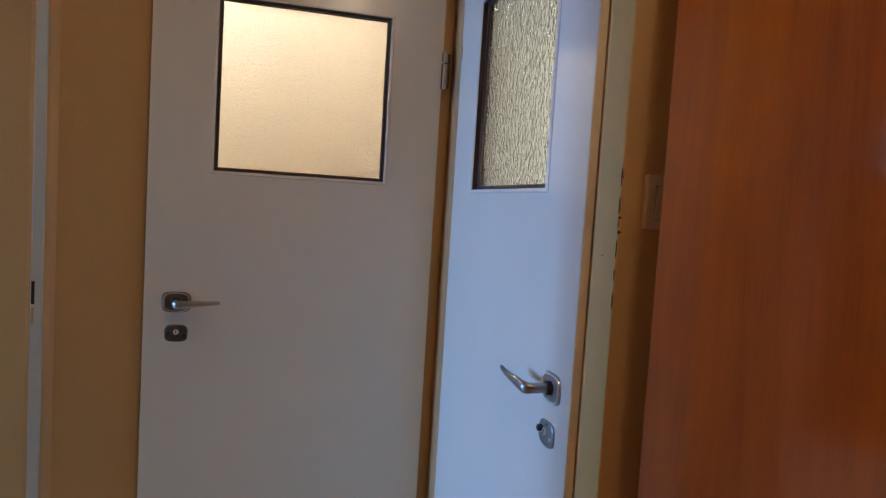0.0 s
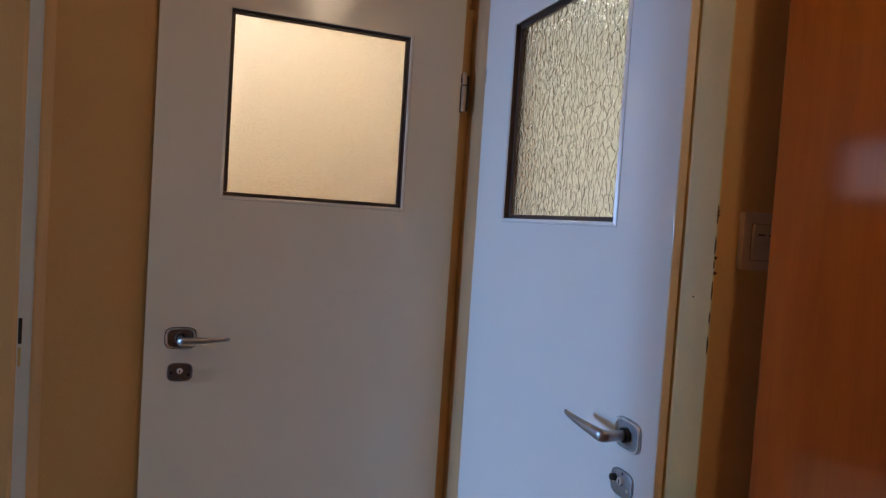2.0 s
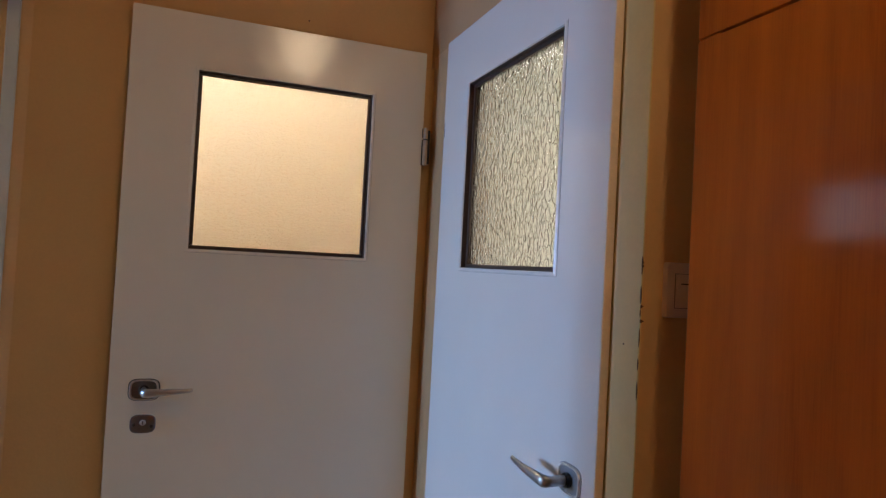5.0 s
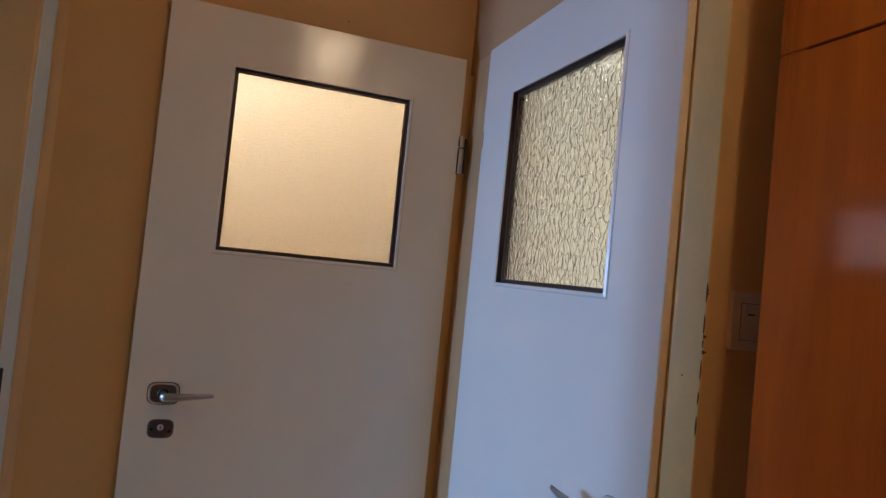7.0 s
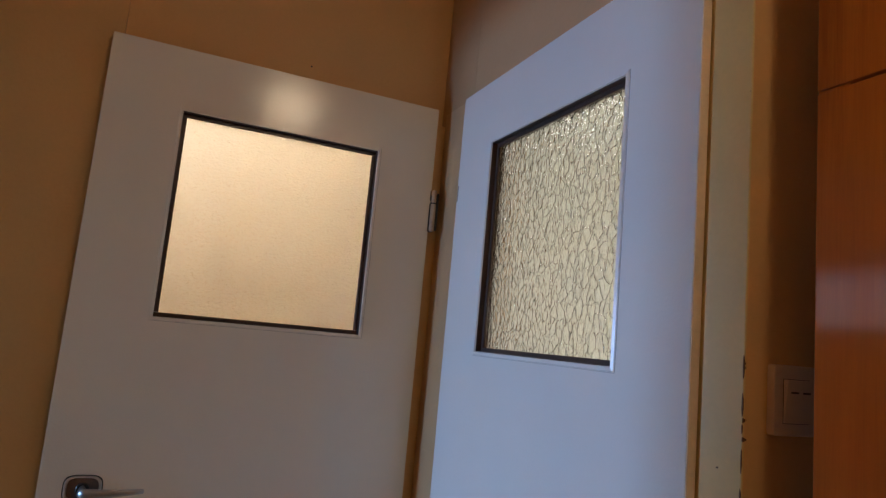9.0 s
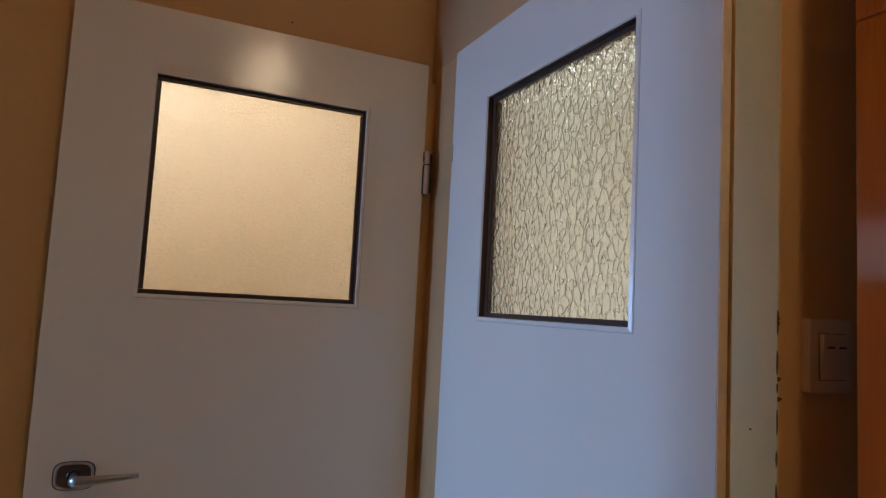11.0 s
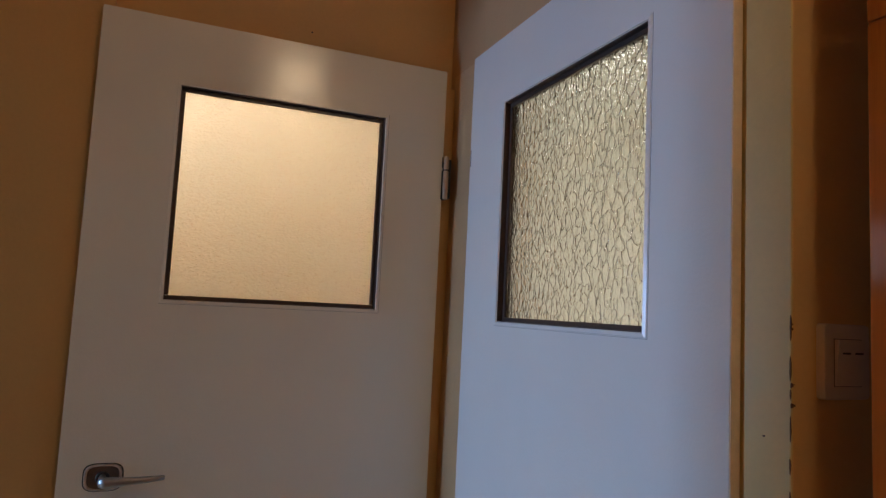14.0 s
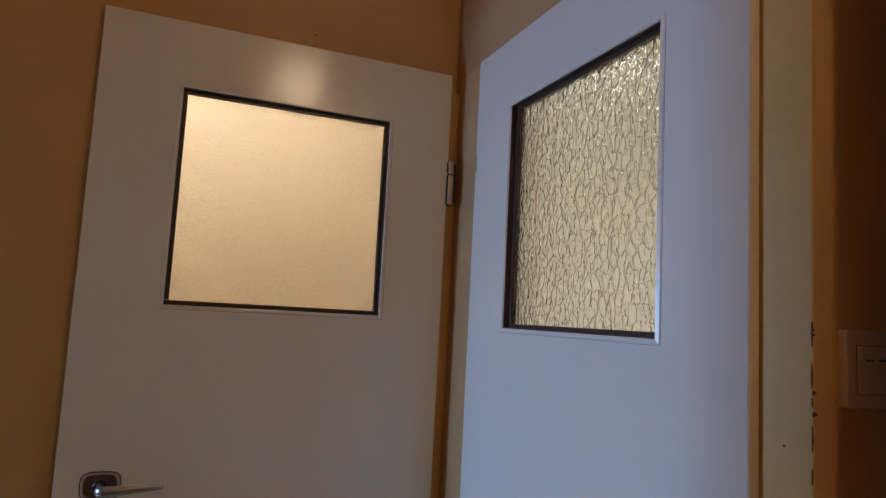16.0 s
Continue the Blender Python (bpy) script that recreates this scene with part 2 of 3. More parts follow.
FROST = frosted_glass("pebbled_frosted_glass")
PEBBLE = clear_film("clear_glass_pebbles")
SHADE = opal("lit_opal_glass", (1.0, 0.75, 0.475), 3.6, 26.0)
KITCHENLIGHT = glowing("lit_kitchen_globe", (0.98, 1.0, 0.93), 60.0)
BATHLIGHT = glowing("lit_bathroom_globe", (1.0, 0.865, 0.68), 190.0)


# ---- mesh helpers ----
def part(name, bm, material, parent=None, label="", smooth=False):
    me = bpy.data.meshes.new(name)
    bmesh.ops.recalc_face_normals(bm, faces=bm.faces)
    bm.to_mesh(me)
    bm.free()
    me.materials.append(material)
    if smooth:
        me.polygons.foreach_set("use_smooth", [True] * len(me.polygons))
        me.set_sharp_from_angle(angle=radians(38))
    ob = new(name, me)
    ob.parent = parent
    if label:
        tagged(ob, label)
    return ob


def thing(name, m, label, category, group="", kind=""):
    ob = new(name)
    ob.empty_display_size = 0.05
    ob.matrix_world = m
    return tagged(ob, label, category, group, kind)


def add_box(bm, lo, hi, bevel=0.0, segs=2):
    vs = bmesh.ops.create_cube(bm, size=1.0)["verts"]
    for v in vs:
        v.co = Vector([lo[i] + (v.co[i] + 0.5) * (hi[i] - lo[i]) for i in range(3)])
    if bevel:
        es = list({e for v in vs for e in v.link_edges})
        bmesh.ops.bevel(bm, geom=es, offset=bevel, segments=segs, profile=0.6, affect="EDGES")
    return bm


def box(lo, hi, bevel=0.0, segs=2):
    return add_box(bmesh.new(), lo, hi, bevel, segs)


def boxes(*pairs):
    bm = bmesh.new()
    for lo, hi in pairs:
        add_box(bm, lo, hi)
    return bm


def ring(outer, inner, y0, y1, bevel_out=0.0, bevel_in=0.0):
    """A rectangular ring in the xz plane, from y0 (front) to y1. outer, inner: x0, z0, x1, z1."""
    bm = bmesh.new()

    def loop(r, y):
        return [bm.verts.new(p) for p in ((r[0], y, r[1]), (r[2], y, r[1]), (r[2], y, r[3]), (r[0], y, r[3]))]

    fo, fi, bo, bi = loop(outer, y0), loop(inner, y0), loop(outer, y1), loop(inner, y1)
    for i in range(4):
        j = (i + 1) % 4
        bm.faces.new((fo[i], fo[j], fi[j], fi[i]))
        bm.faces.new((bo[i], bi[i], bi[j], bo[j]))
        bm.faces.new((fo[i], bo[i], bo[j], fo[j]))
        bm.faces.new((fi[i], fi[j], bi[j], bi[i]))
    for loops, width in ((fo, bevel_out), (fi, bevel_in)):
        if width:
            es = [e for e in bm.edges if e.verts[0] in loops and e.verts[1] in loops]
            bmesh.ops.bevel(bm, geom=es, offset=width, segments=3, profile=0.5, affect="EDGES")
    return bm


def squircle(w, h, power=4.0, n=40):
    pts = []
    for i in range(n):
        a = 2 * math.pi * i / n
        c, s = math.cos(a), math.sin(a)
        pts.append((math.copysign(abs(c) ** (2 / power), c) * w / 2, math.copysign(abs(s) ** (2 / power), s) * h / 2))
    return pts


def stack(layers):
    """Closed rings of points, each (points, y), skinned one to the next and capped."""
    bm = bmesh.new()
    rows = [[bm.verts.new((x, y, z)) for x, z in pts] for pts, y in layers]
    n = len(rows[0])
    for a, b in zip(rows, rows[1:]):
        for i in range(n):
            bm.faces.new((a[i], a[(i + 1) % n], b[(i + 1) % n], b[i]))
    bm.faces.new(rows[0])
    bm.faces.new(list(reversed(rows[-1])))
    return bm


def scaled(pts, k, dx=0.0, dz=0.0):
    return [(x * k + dx, z * k + dz) for x, z in pts]


def disc(x, z, r, y0, y1, n=20, lip=0.0):
    c = squircle(2 * r, 2 * r, 2.0, n)
    layers = [(scaled(c, 1, x, z), y0), (scaled(c, 1, x, z), y1 + lip)]
    if lip:
        layers.append((scaled(c, 1 - lip / r, x, z), y1))
    return stack(layers)


def tube(points, radii, n=14, flat=1.0):
    """A round bar along points, its radius changing from one to the next; flat squeezes it across."""
    bm = bmesh.new()
    rows = []
    for i, p in enumerate(points):
        p = Vector(p)
        d = (Vector(points[min(i + 1, len(points) - 1)]) - Vector(points[max(i - 1, 0)])).normalized()
        up = Vector((0, 0, 1))
        side = d.cross(up).normalized()
        rows.append([bm.verts.new(p + side * math.cos(2 * math.pi * k / n) * radii[i] * flat + up * math.sin(2 * math.pi * k / n) * radii[i]) for k in range(n)])
    for a, b in zip(rows, rows[1:]):
        for k in range(n):
            bm.faces.new((a[k], a[(k + 1) % n], b[(k + 1) % n], b[k]))
    bm.faces.new(rows[0])
    bm.faces.new(list(reversed(rows[-1])))
    return bm


# ---- the shell of the hall and of the rooms round it ----
TOP = 3.0
tagged(part("floor", box((-0.579, -4.7, -0.12), (3.4, 5.4, 0.0)), FLOOR), "unseen wooden floor of the hall and the rooms beside it, pale for bounce light", "floor", kind="structure")
tagged(part("floor_side_room", box((-3.3, -4.7, -0.12), (-0.5795, 5.4, 0.0)), DARKFLOOR), "unseen wooden floor of the daylit room, dark to cut bounce light", "floor", kind="structure")
tagged(part("ceiling", box((-3.4, -4.8, TOP), (3.5, 5.5, TOP + 0.15)), CEILING), "plain white painted ceiling", "ceiling", kind="structure")
tagged(part("wall_north", boxes(((-0.59, 2.032, 0), (-0.220, 2.145, TOP)), ((0.552, 2.070, 0), (0.70, 2.145, TOP)), ((-0.2195, 2.042, 2.012), (0.552, 2.145, TOP))), OCHRE),
       "ochre painted plaster wall round the frosted door", "wall", kind="structure")
tagged(part("wall_east", boxes(((0.6135, 1.868, 0), (0.74, 2.0685, TOP)), ((0.6135, 1.078, 2.012), (0.74, 1.8675, TOP))), DIMOCHRE),
       "ochre plaster wall above the pale blue-lit door, dimmed in its paint", "wall", kind="structure")
tagged(part("wall_east_pier", box((0.6275, 1.0045, 0), (1.33, 1.0775, TOP), 0.002), OCHRE), "ochre plaster wall end between door frame and wardrobe, mostly in shade", "wall", kind="structure")
tagged(part("wall_east_back", boxes(((1.25, -1.7, 0), (1.329, 1.0042, TOP)), ((0.67, -4.5, 0), (0.75, -1.66, TOP)), ((1.331, 0.92, 0), (3.3, 1.04, TOP))), OCHRE), "ochre wall behind the built-in wardrobe", "wall", kind="structure")
tagged(part("wall_west", boxes(((-0.58, -4.5, 0), (-0.47, 1.290, TOP)), ((-0.58, 1.290, 2.03), (-0.47, 2.042, TOP))), OCHRE),
       "ochre painted wall with a doorway to a daylit room", "wall", kind="structure")
# unseen end wall, drawn close to bounce warm light onto door_1
tagged(part("wall_south", boxes(((-0.4695, -1.84, 0), (0.6695, -1.74, TOP)), ((-3.3, -1.8, 0), (-0.582, -1.7, TOP))), OCHRE), "unseen ochre end wall of the hall, set near to bounce light", "wall", kind="structure")

# bathroom behind the frosted door
tagged(part("wall_bathroom", boxes(((-0.85, 2.15, 0), (-0.75, 3.7, TOP)), ((-0.85, 3.7, 0), (0.78, 3.8, TOP)), ((0.70, 2.15, 0), (0.78, 3.7, TOP)), ((-0.75, 2.147, 0), (-0.592, 2.17, TOP))), TILE),
       "warm white bathroom walls", "wall", kind="structure")
# kitchen behind the patterned door
tagged(part("wall_kitchen", boxes(((0.785, 3.3, 0), (3.3, 3.4, TOP)), ((3.2, 1.0, 0), (3.3, 1.2, TOP)), ((3.2, 2.3, 0), (3.3, 3.3, TOP)), ((3.2, 1.2, 0), (3.3, 2.3, 0.95)), ((3.2, 1.2, 2.15), (3.3, 2.3, TOP))), KITCHEN),
       "pale cream kitchen walls with a window", "wall", kind="structure")
# daylit room beside the hall
tagged(part("wall_side_room", boxes(((-3.3, -1.7, 0), (-3.2, 1.5, TOP)), ((-3.3, 2.35, 0), (-3.2, 3.0, TOP)), ((-3.3, 3.94, 0), (-3.2, 5.3, TOP)), ((-3.3, 1.5, 0), (-3.2, 2.35, 0.9)), ((-3.3, 1.5, 2.12), (-3.2, 2.35, TOP)), ((-3.3, 3.0, 0), (-3.2, 3.94, 1.43)), ((-3.3, 3.0, 2.2), (-3.2, 3.94, TOP)), ((-3.2, 5.2, 0), (-0.76, 5.3, TOP)), ((-0.86, 3.81, 0), (-0.76, 5.2, TOP))), ROOM),
       "dull beige walls of the daylit room with two windows", "wall", kind="structure")


def window_unit(name, x0, x1, y0, y1, z0, z1, label):
    """A casement set in a wall that faces along x."""
    w = thing(name, pose((x0 + x1) / 2, y0, 0, 0, 0, 90), label, "window", kind="structure")
    part("window_frame", ring((0, z0, y1 - y0, z1), (0.06, z0 + 0.06, y1 - y0 - 0.06, z1 - 0.06), -0.03, 0.03, 0.004, 0.004), GREYWHITE, w)
    part("mullion", box(((y1 - y0) / 2 - 0.035, -0.028, z0 + 0.06), ((y1 - y0) / 2 + 0.035, 0.028, z1 - 0.06), 0.004), GREYWHITE, w)
    return w


window_unit("window_1", -3.3, -3.2, 1.5, 2.35, 0.9, 2.12, "white window of the side room")
window_unit("window_3", -3.3, -3.2, 3.0, 3.94, 1.43, 2.2, "second window of the side room")
window_unit("window_2", 3.2, 3.3, 1.2, 2.3, 0.95, 2.15, "white kitchen window")

# ---- the bare doorway in the west wall ----
frame_w = thing("door_frame_west", pose(0, 0, 0), "painted steel door frame of the open doorway, grey-white rebate with latch hole", "door frame", kind="structure")


def prism(outline, z0, z1):
    bm = bmesh.new()
    lo, hi = [bm.verts.new((x, y, z0)) for x, y in outline], [bm.verts.new((x, y, z1)) for x, y in outline]
    n = len(outline)
    for i in range(n):
        bm.faces.new((lo[i], lo[(i + 1) % n], hi[(i + 1) % n], hi[i]))
    bm.faces.new(lo)
    bm.faces.new(list(reversed(hi)))
    return bm


arc = [(-0.487 + 0.042 * (1 - math.cos(radians(9 * k))), 2.003 + 0.034 * math.sin(radians(9 * k))) for k in range(11)]
part("face", prism(arc + [(-0.445, 2.0685), (-0.487, 2.0685)], 0, 2.03), OCHRE, frame_w, "", True)
rebate = part("rebate", prism([(-0.5145, 1.998), (-0.513, 1.9965), (-0.489, 1.9965), (-0.4875, 1.998), (-0.4875, 2.0685), (-0.5145, 2.0685)], 0, 2.03), GREYWHITE, frame_w, "grey-white enamelled rebate")
for ex in (-0.5145, -0.4882):
    part("rebate_lip", prism([(ex + 0.0016 * math.cos(radians(30 * k)), 1.9965 + 0.0016 * math.sin(radians(30 * k))) for k in range(12)], 0, 2.03), GREYWHITE, rebate, "", True)
part("latch_hole", box((-0.5135, 1.9955, 1.012), (-0.5055, 1.9975, 1.074)), BLACK, rebate, "dark latch hole")
part("bolt_hole", box((-0.5125, 1.9958, 0.958), (-0.5065, 1.9975, 1.003)), CREAM, rebate, "painted-over bolt hole")
part("stop", prism([(-0.66, 1.984), (-0.522, 1.984), (-0.515, 1.990), (-0.515, 2.0685), (-0.66, 2.0685)], 0, 2.03), OCHRE, frame_w)
part("head", box((-0.60, 1.321, 1.99), (-0.465, 1.984, 2.028), 0.003), DIMOCHRE, frame_w)
# unseen jamb, placed so that it cuts the daylight off beside door_2
part("near_jamb", box((-0.60, 1.289, 0), (-0.465, 1.319, 1.99), 0.003), DIMOCHRE, frame_w)


# ---- doors ----
def door_handle(door, x, z, way, plate, rise, tilt=0.0):
    """A lever on a squarish rose; way is +1 for a lever that points to the right."""
    h = thing("door_handle", pose(x, 0, z, 0, tilt, 0), "brushed nickel lever handle", "", kind="")
    h.parent = door
    s = squircle(0.072, 0.054, 3.6)
    rose = part("rose", stack([(s, 0.0), (s, -0.003), (scaled(s, 0.975), -0.0046), (scaled(s, 0.88), -0.0046), (scaled(s, 0.85), -0.0020), (scaled(s, 0.55), -0.0020)]), RIM, h, "chromed rose with a raised rim", True)
    # on door_1 this ring is black, drawing the shade line round the rose
    part("rose_outline", stack([(scaled(s, 1.07), 0.0), (scaled(s, 1.06), -0.0012), (scaled(s, 0.9), -0.0013)]), BLACK if way > 0 else DAYLITSTEEL, h, "black ring for the shade line round the rose" if way > 0 else "dull metal rim of the rose")
    part("rose_plate", stack([(scaled(s, 0.845), -0.0015), (scaled(s, 0.82), -0.0030), (scaled(s, 0.5), -0.0036)]), plate, h, "", True)
    part("collar", disc(0, 0, 0.0135, -0.002, -0.012, 24, 0.0015), BLACK, h, "dark collar", True)
    pts, rad = [], []
    for k in range(5):
        pts.append((0, -0.004 - 0.037 * k / 4, 0)), rad.append(0.0096 + 0.0006 * k / 4)
    for k in range(1, 7):
        a = radians(15 * k)
        pts.append((way * 0.010 * (1 - math.cos(a)), -0.041 - 0.011 * math.sin(a), 0)), rad.append(0.0102 + 0.0016 * math.sin(a))
    for k in range(1, 9):
        t = k / 8
        pts.append((way * (0.010 + 0.106 * t), -0.052 - 0.006 * math.sin(t * 2.2), rise * t)), rad.append(0.0117 - 0.0067 * t ** 0.85)
    pts.append((way * 0.1185, -0.0568, rise * 1.02)), rad.append(0.0034)
    part("lever", tube(pts, rad, 16, 0.72), STEEL, h, "", True)
    return h


def key_plate(door, x, z, tilt, knob):
    k = thing("key_plate", pose(x, 0, z, 0, tilt, 0), "small metal key plate with a round cylinder", "")
    k.parent = door
    s = squircle(0.062, 0.048, 3.4)
    part("plate", stack([(s, 0.0), (s, -0.003), (scaled(s, 0.96), -0.0042), (scaled(s, 0.9), -0.0046), (scaled(s, 0.4), -0.005)]), DAYLITSTEEL if knob else DARKSTEEL, k, "", True)
    cyl = part("cylinder", disc(0, 0.004, 0.0075, -0.003, -0.0085, 20, 0.001), RIM, k, "", True)
    part("keyhole", box((-0.0009, -0.0092, 0.0), (0.0009, -0.0080, 0.008)), BLACK, cyl)
    for sx, sz in ((-0.021, -0.001), (0.021, -0.006)):
        part("screw", disc(sx, sz, 0.0042, -0.003, -0.0062, 14, 0.0008), RIM if knob else BLACK, k, "", True)
    if knob:
        part("thumb_knob", disc(-0.0165, 0.006, 0.0066, -0.003, -0.014, 18, 0.0015), BLACK, k, "black thumb knob", True)
        part("pin_hole", disc(0.004, 0.0185, 0.0026, -0.003, -0.0052, 12), BLACK, k, "", True)
    return k


def hinge(door, x, z, y=-0.004):
    """A lift-off hinge: painted barrels, with the dark leaf that runs back to the frame."""
    h = thing("hinge", pose(x, y, z), "two-part lift-off hinge, worn tan paint over metal", "")
    h.parent = door
    part("lower_barrel", disc_up(0.0068, 0.0, 0.0745), HINGE, h, "", True)
    part("upper_barrel", disc_up(0.0064, 0.0785, 0.112), HINGE, h, "", True)
    part("pin", disc_up(0.0042, 0.0740, 0.0790), BLACK, h, "dark bare pin", True)
    part("frame_leaf", box((0.0068, 0.002, 0.004), (0.0155, 0.042, 0.106), 0.0008, 1), BLACK, h, "dark hinge leaf")
    # black strips stand in for the shade beside the barrel
    part("slot_shade", box((-0.0102, 0.0032, 0.0), (-0.0072, 0.0060, 0.075)), BLACK, h, "black strip for the shade in the edge slot")
    part("slot_shade", box((-0.0102, 0.0032, 0.083), (-0.0078, 0.0060, 0.110)), BLACK, h, "black strip for the shade in the edge slot")
    return h


def disc_up(r, z0, z1, n=18):
    bm = bmesh.new()
    rows = []
    for z, k in ((z0, 0.8), (z0 + 0.002, 1.0), (z1 - 0.002, 1.0), (z1, 0.8)):
        rows.append([bm.verts.new((r * k * math.cos(2 * math.pi * i / n), r * k * math.sin(2 * math.pi * i / n), z)) for i in range(n)])
    for a, b in zip(rows, rows[1:]):
        for i in range(n):
            bm.faces.new((a[i], a[(i + 1) % n], b[(i + 1) % n], b[i]))
    bm.faces.new(rows[0])
    bm.faces.new(list(reversed(rows[-1])))
    return bm


def mitred(q, side, y0, y1, crown, slope=0.0):
    """One glazing bead round the opening q, cut at 45 degrees at both ends; side is left, right, low or high."""
    x0, z0, x1, z1 = q
    w = 0.009
    run = {"left": ((x0, z0), (x0, z1), (-1, 0)), "right": ((x1, z0), (x1, z1), (1, 0)), "low": ((x0, z0), (x1, z0), (0, -1)), "high": ((x0, z1), (x1, z1), (0, 1))}[side]
    profile = [(0.0004, y1), (0.0002, y0), (0.0014, y0 - crown), (w * 0.80, y0 - crown + slope), (w - 0.0006, y0 - crown * 0.4 + slope), (w, y1)]
    bm = bmesh.new()
    ends = []
    for k, (px, pz) in enumerate(run[:2]):
        ring_ = []
        for d, y in profile:
            along = (-d if k == 0 else d)
            vx, vz = px + run[2][0] * d, pz + run[2][1] * d
            ring_.append(bm.verts.new((vx + (along if run[2][0] == 0 else 0), y, vz + (along if run[2][1] == 0 else 0))))
        ends.append(ring_)
    n = len(profile)
    for i in range(n):
        j = (i + 1) % n
        bm.faces.new((ends[0][i], ends[0][j], ends[1][j], ends[1][i]))
    bm.faces.new(ends[0])
    bm.faces.new(list(reversed(ends[1])))
    return bm


def hand_painted(bm, sway, seed):
    """Cuts the long edges of a leaf into short runs and lets them sway a little, as brushed enamel does."""
    rnd = random.Random(seed)
    long = [e for e in bm.edges if e.calc_length() > 1.5 and abs(e.verts[0].co.x - e.verts[1].co.x) < 0.01]
    bmesh.ops.subdivide_edges(bm, edges=long, cuts=38)
    waves = [(rnd.uniform(3, 11), rnd.uniform(0, 6.3)) for _ in range(3)] + [(rnd.uniform(30, 70), rnd.uniform(0, 6.3)) for _ in range(3)]
    left, right = min(v.co.x for v in bm.verts), max(v.co.x for v in bm.verts)
    for v in bm.verts:
        for edge in (left, right):
            if abs(v.co.x - edge) < 0.003:
                v.co.x += sway * sum(math.sin(f * v.co.z + p) for f, p in waves) / 4
    return bm


def glazed_door(name, m, label, width, height, win, glass, glass_label, enamel, thick=0.0135, seed=1):
    """A rebated leaf with one square light. Local x to the right as one faces it, y into the wall."""
    d = thing(name, m, label, "door", kind="structure")
    x0, z0, x1, z1 = win
    part("leaf", hand_painted(ring((0, 0.012, width, height), win, 0.0, thick, 0.0006, 0.0010), 0.0007, seed), enamel, d)
    # core takes the dark paint as the shade between leaf and frame
    part("leaf_core", ring((0.018, 0.012, width - 0.018, height - 0.018), (x0 + 0.0, z0, x1, z1), thick + 0.0001, 0.038), BEAD, d, "inner edge, painted dark for the shade in the gap")
    for ex in (-0.0012, width - 0.0001):
        part("edge_band", box((ex, 0.0012, 0.014), (ex + 0.0013, thick - 0.0003, height - 0.003)), WARMEDGE, d, "white enamel edge, tan with painted warm light")
    for side in ("left", "low", "high"):
        part("bead", mitred(win, side, 0.004, 0.0045, 0.0062), enamel, d)
    part("bead", mitred(win, "right", 0.004, 0.0045, 0.0074, 0.0022), BEADWHITE, d, "sloping glazing bead")
    g = 0.0092
    for lo, hi in (((x0 - g, z0 - g - 0.0006), (x1 + g, z0 - g)), ((x1 + g, z0 - g), (x1 + g + 0.0007, z1 + g))):
        part("bead_joint", box((lo[0], -0.0003, lo[1]), (hi[0], 0.002, hi[1])), JOINT, d, "fine grey joint round the bead")
    b = 0.010
    for q in ((x0, z0, x1, z0 + b), (x0, z1 - b, x1, z1), (x0, z0 + b, x0 + b, z1 - b), (x1 - b, z0 + b, x1, z1 - b)):
        part("glazing_strip", box((q[0] + 0.0003, 0.013, q[1] + 0.0003), (q[2] - 0.0003, 0.0200, q[3] - 0.0003), 0.0012, 1), BEAD, d, "dark glazing strip")
    part("reveal", ring((x0 - 0.0001, z0 - 0.0001, x1 + 0.0001, z1 + 0.0001), (x0 + 0.0012, z0 + 0.0012, x1 - 0.0012, z1 - 0.0012), 0.0008, 0.0395), BEAD, d, "dark painted reveal")
    pane = part("glass_pane", box((x0 + 0.002, 0.0205, z0 + 0.002), (x1 - 0.002, 0.0250, z1 - 0.002)), glass, d, glass_label)
    pane.data.materials.append(FLATGLASS)
    if glass is CELLS:
        for f in pane.data.polygons:
            f.material_index = 0 if f.normal.y < -0.5 else 1
    return d


W, H = 0.815, 2.03
door_1 = glazed_door("door_1", pose(-0.2385, 2.0, 0), "closed white painted door with a square frosted pane", 0.8095, H, (0.169, 1.3985, 0.6485, 1.879), FROST, "warm-lit finely pebbled glass", WARMLITWHITE)
door_handle(door_1, 0.084, 1.025, 1, DARKSTEEL, 0.0075)
key_plate(door_1, 0.086, 0.937, 0, False)
hinge(door_1, 0.818, 1.690)


def pebbles(x0, z0, x1, z1, step, seed):
    """Low round pebbles cast into the face of a pane, in loose rows."""
    rnd = random.Random(seed)
    verts, faces = [], []
    for j in range(int((z1 - z0) / step)):
        for i in range(int((x1 - x0) / step)):
            r, rise = step * rnd.uniform(0.38, 0.52), step * rnd.uniform(0.012, 0.030)
            cx_ = x0 + (i + 0.5 + 0.25 * (j % 2)) * step + rnd.uniform(-0.45, 0.45) * step
            cz_ = z0 + (j + 0.5) * step + rnd.uniform(-0.4, 0.4) * step
            if not (x0 + r < cx_ < x1 - r and z0 + r < cz_ < z1 - r):
                continue
            n = len(verts)
            verts.append((cx_, 0.0202 - rise, cz_))
            for k, drop in ((0.5, 0.25), (1.0, 1.0)):
                for a in range(8):
                    t = math.pi * a / 4
                    verts.append((cx_ + r * k * math.cos(t) * 1.1, 0.0202 - rise * (1 - drop), cz_ + r * k * math.sin(t) * 0.8))
            for a in range(8):
                b = (a + 1) % 8
                faces.append((n, n + 1 + b, n + 1 + a))
                faces.append((n + 1 + a, n + 1 + b, n + 9 + b, n + 9 + a))
    me = bpy.data.meshes.new("pebble_relief")
    me.from_pydata(verts, [], faces)
    me.materials.append(PEBBLE)
    me.polygons.foreach_set("use_smooth", [True] * len(me.polygons))
    return new("pebble_relief", me)


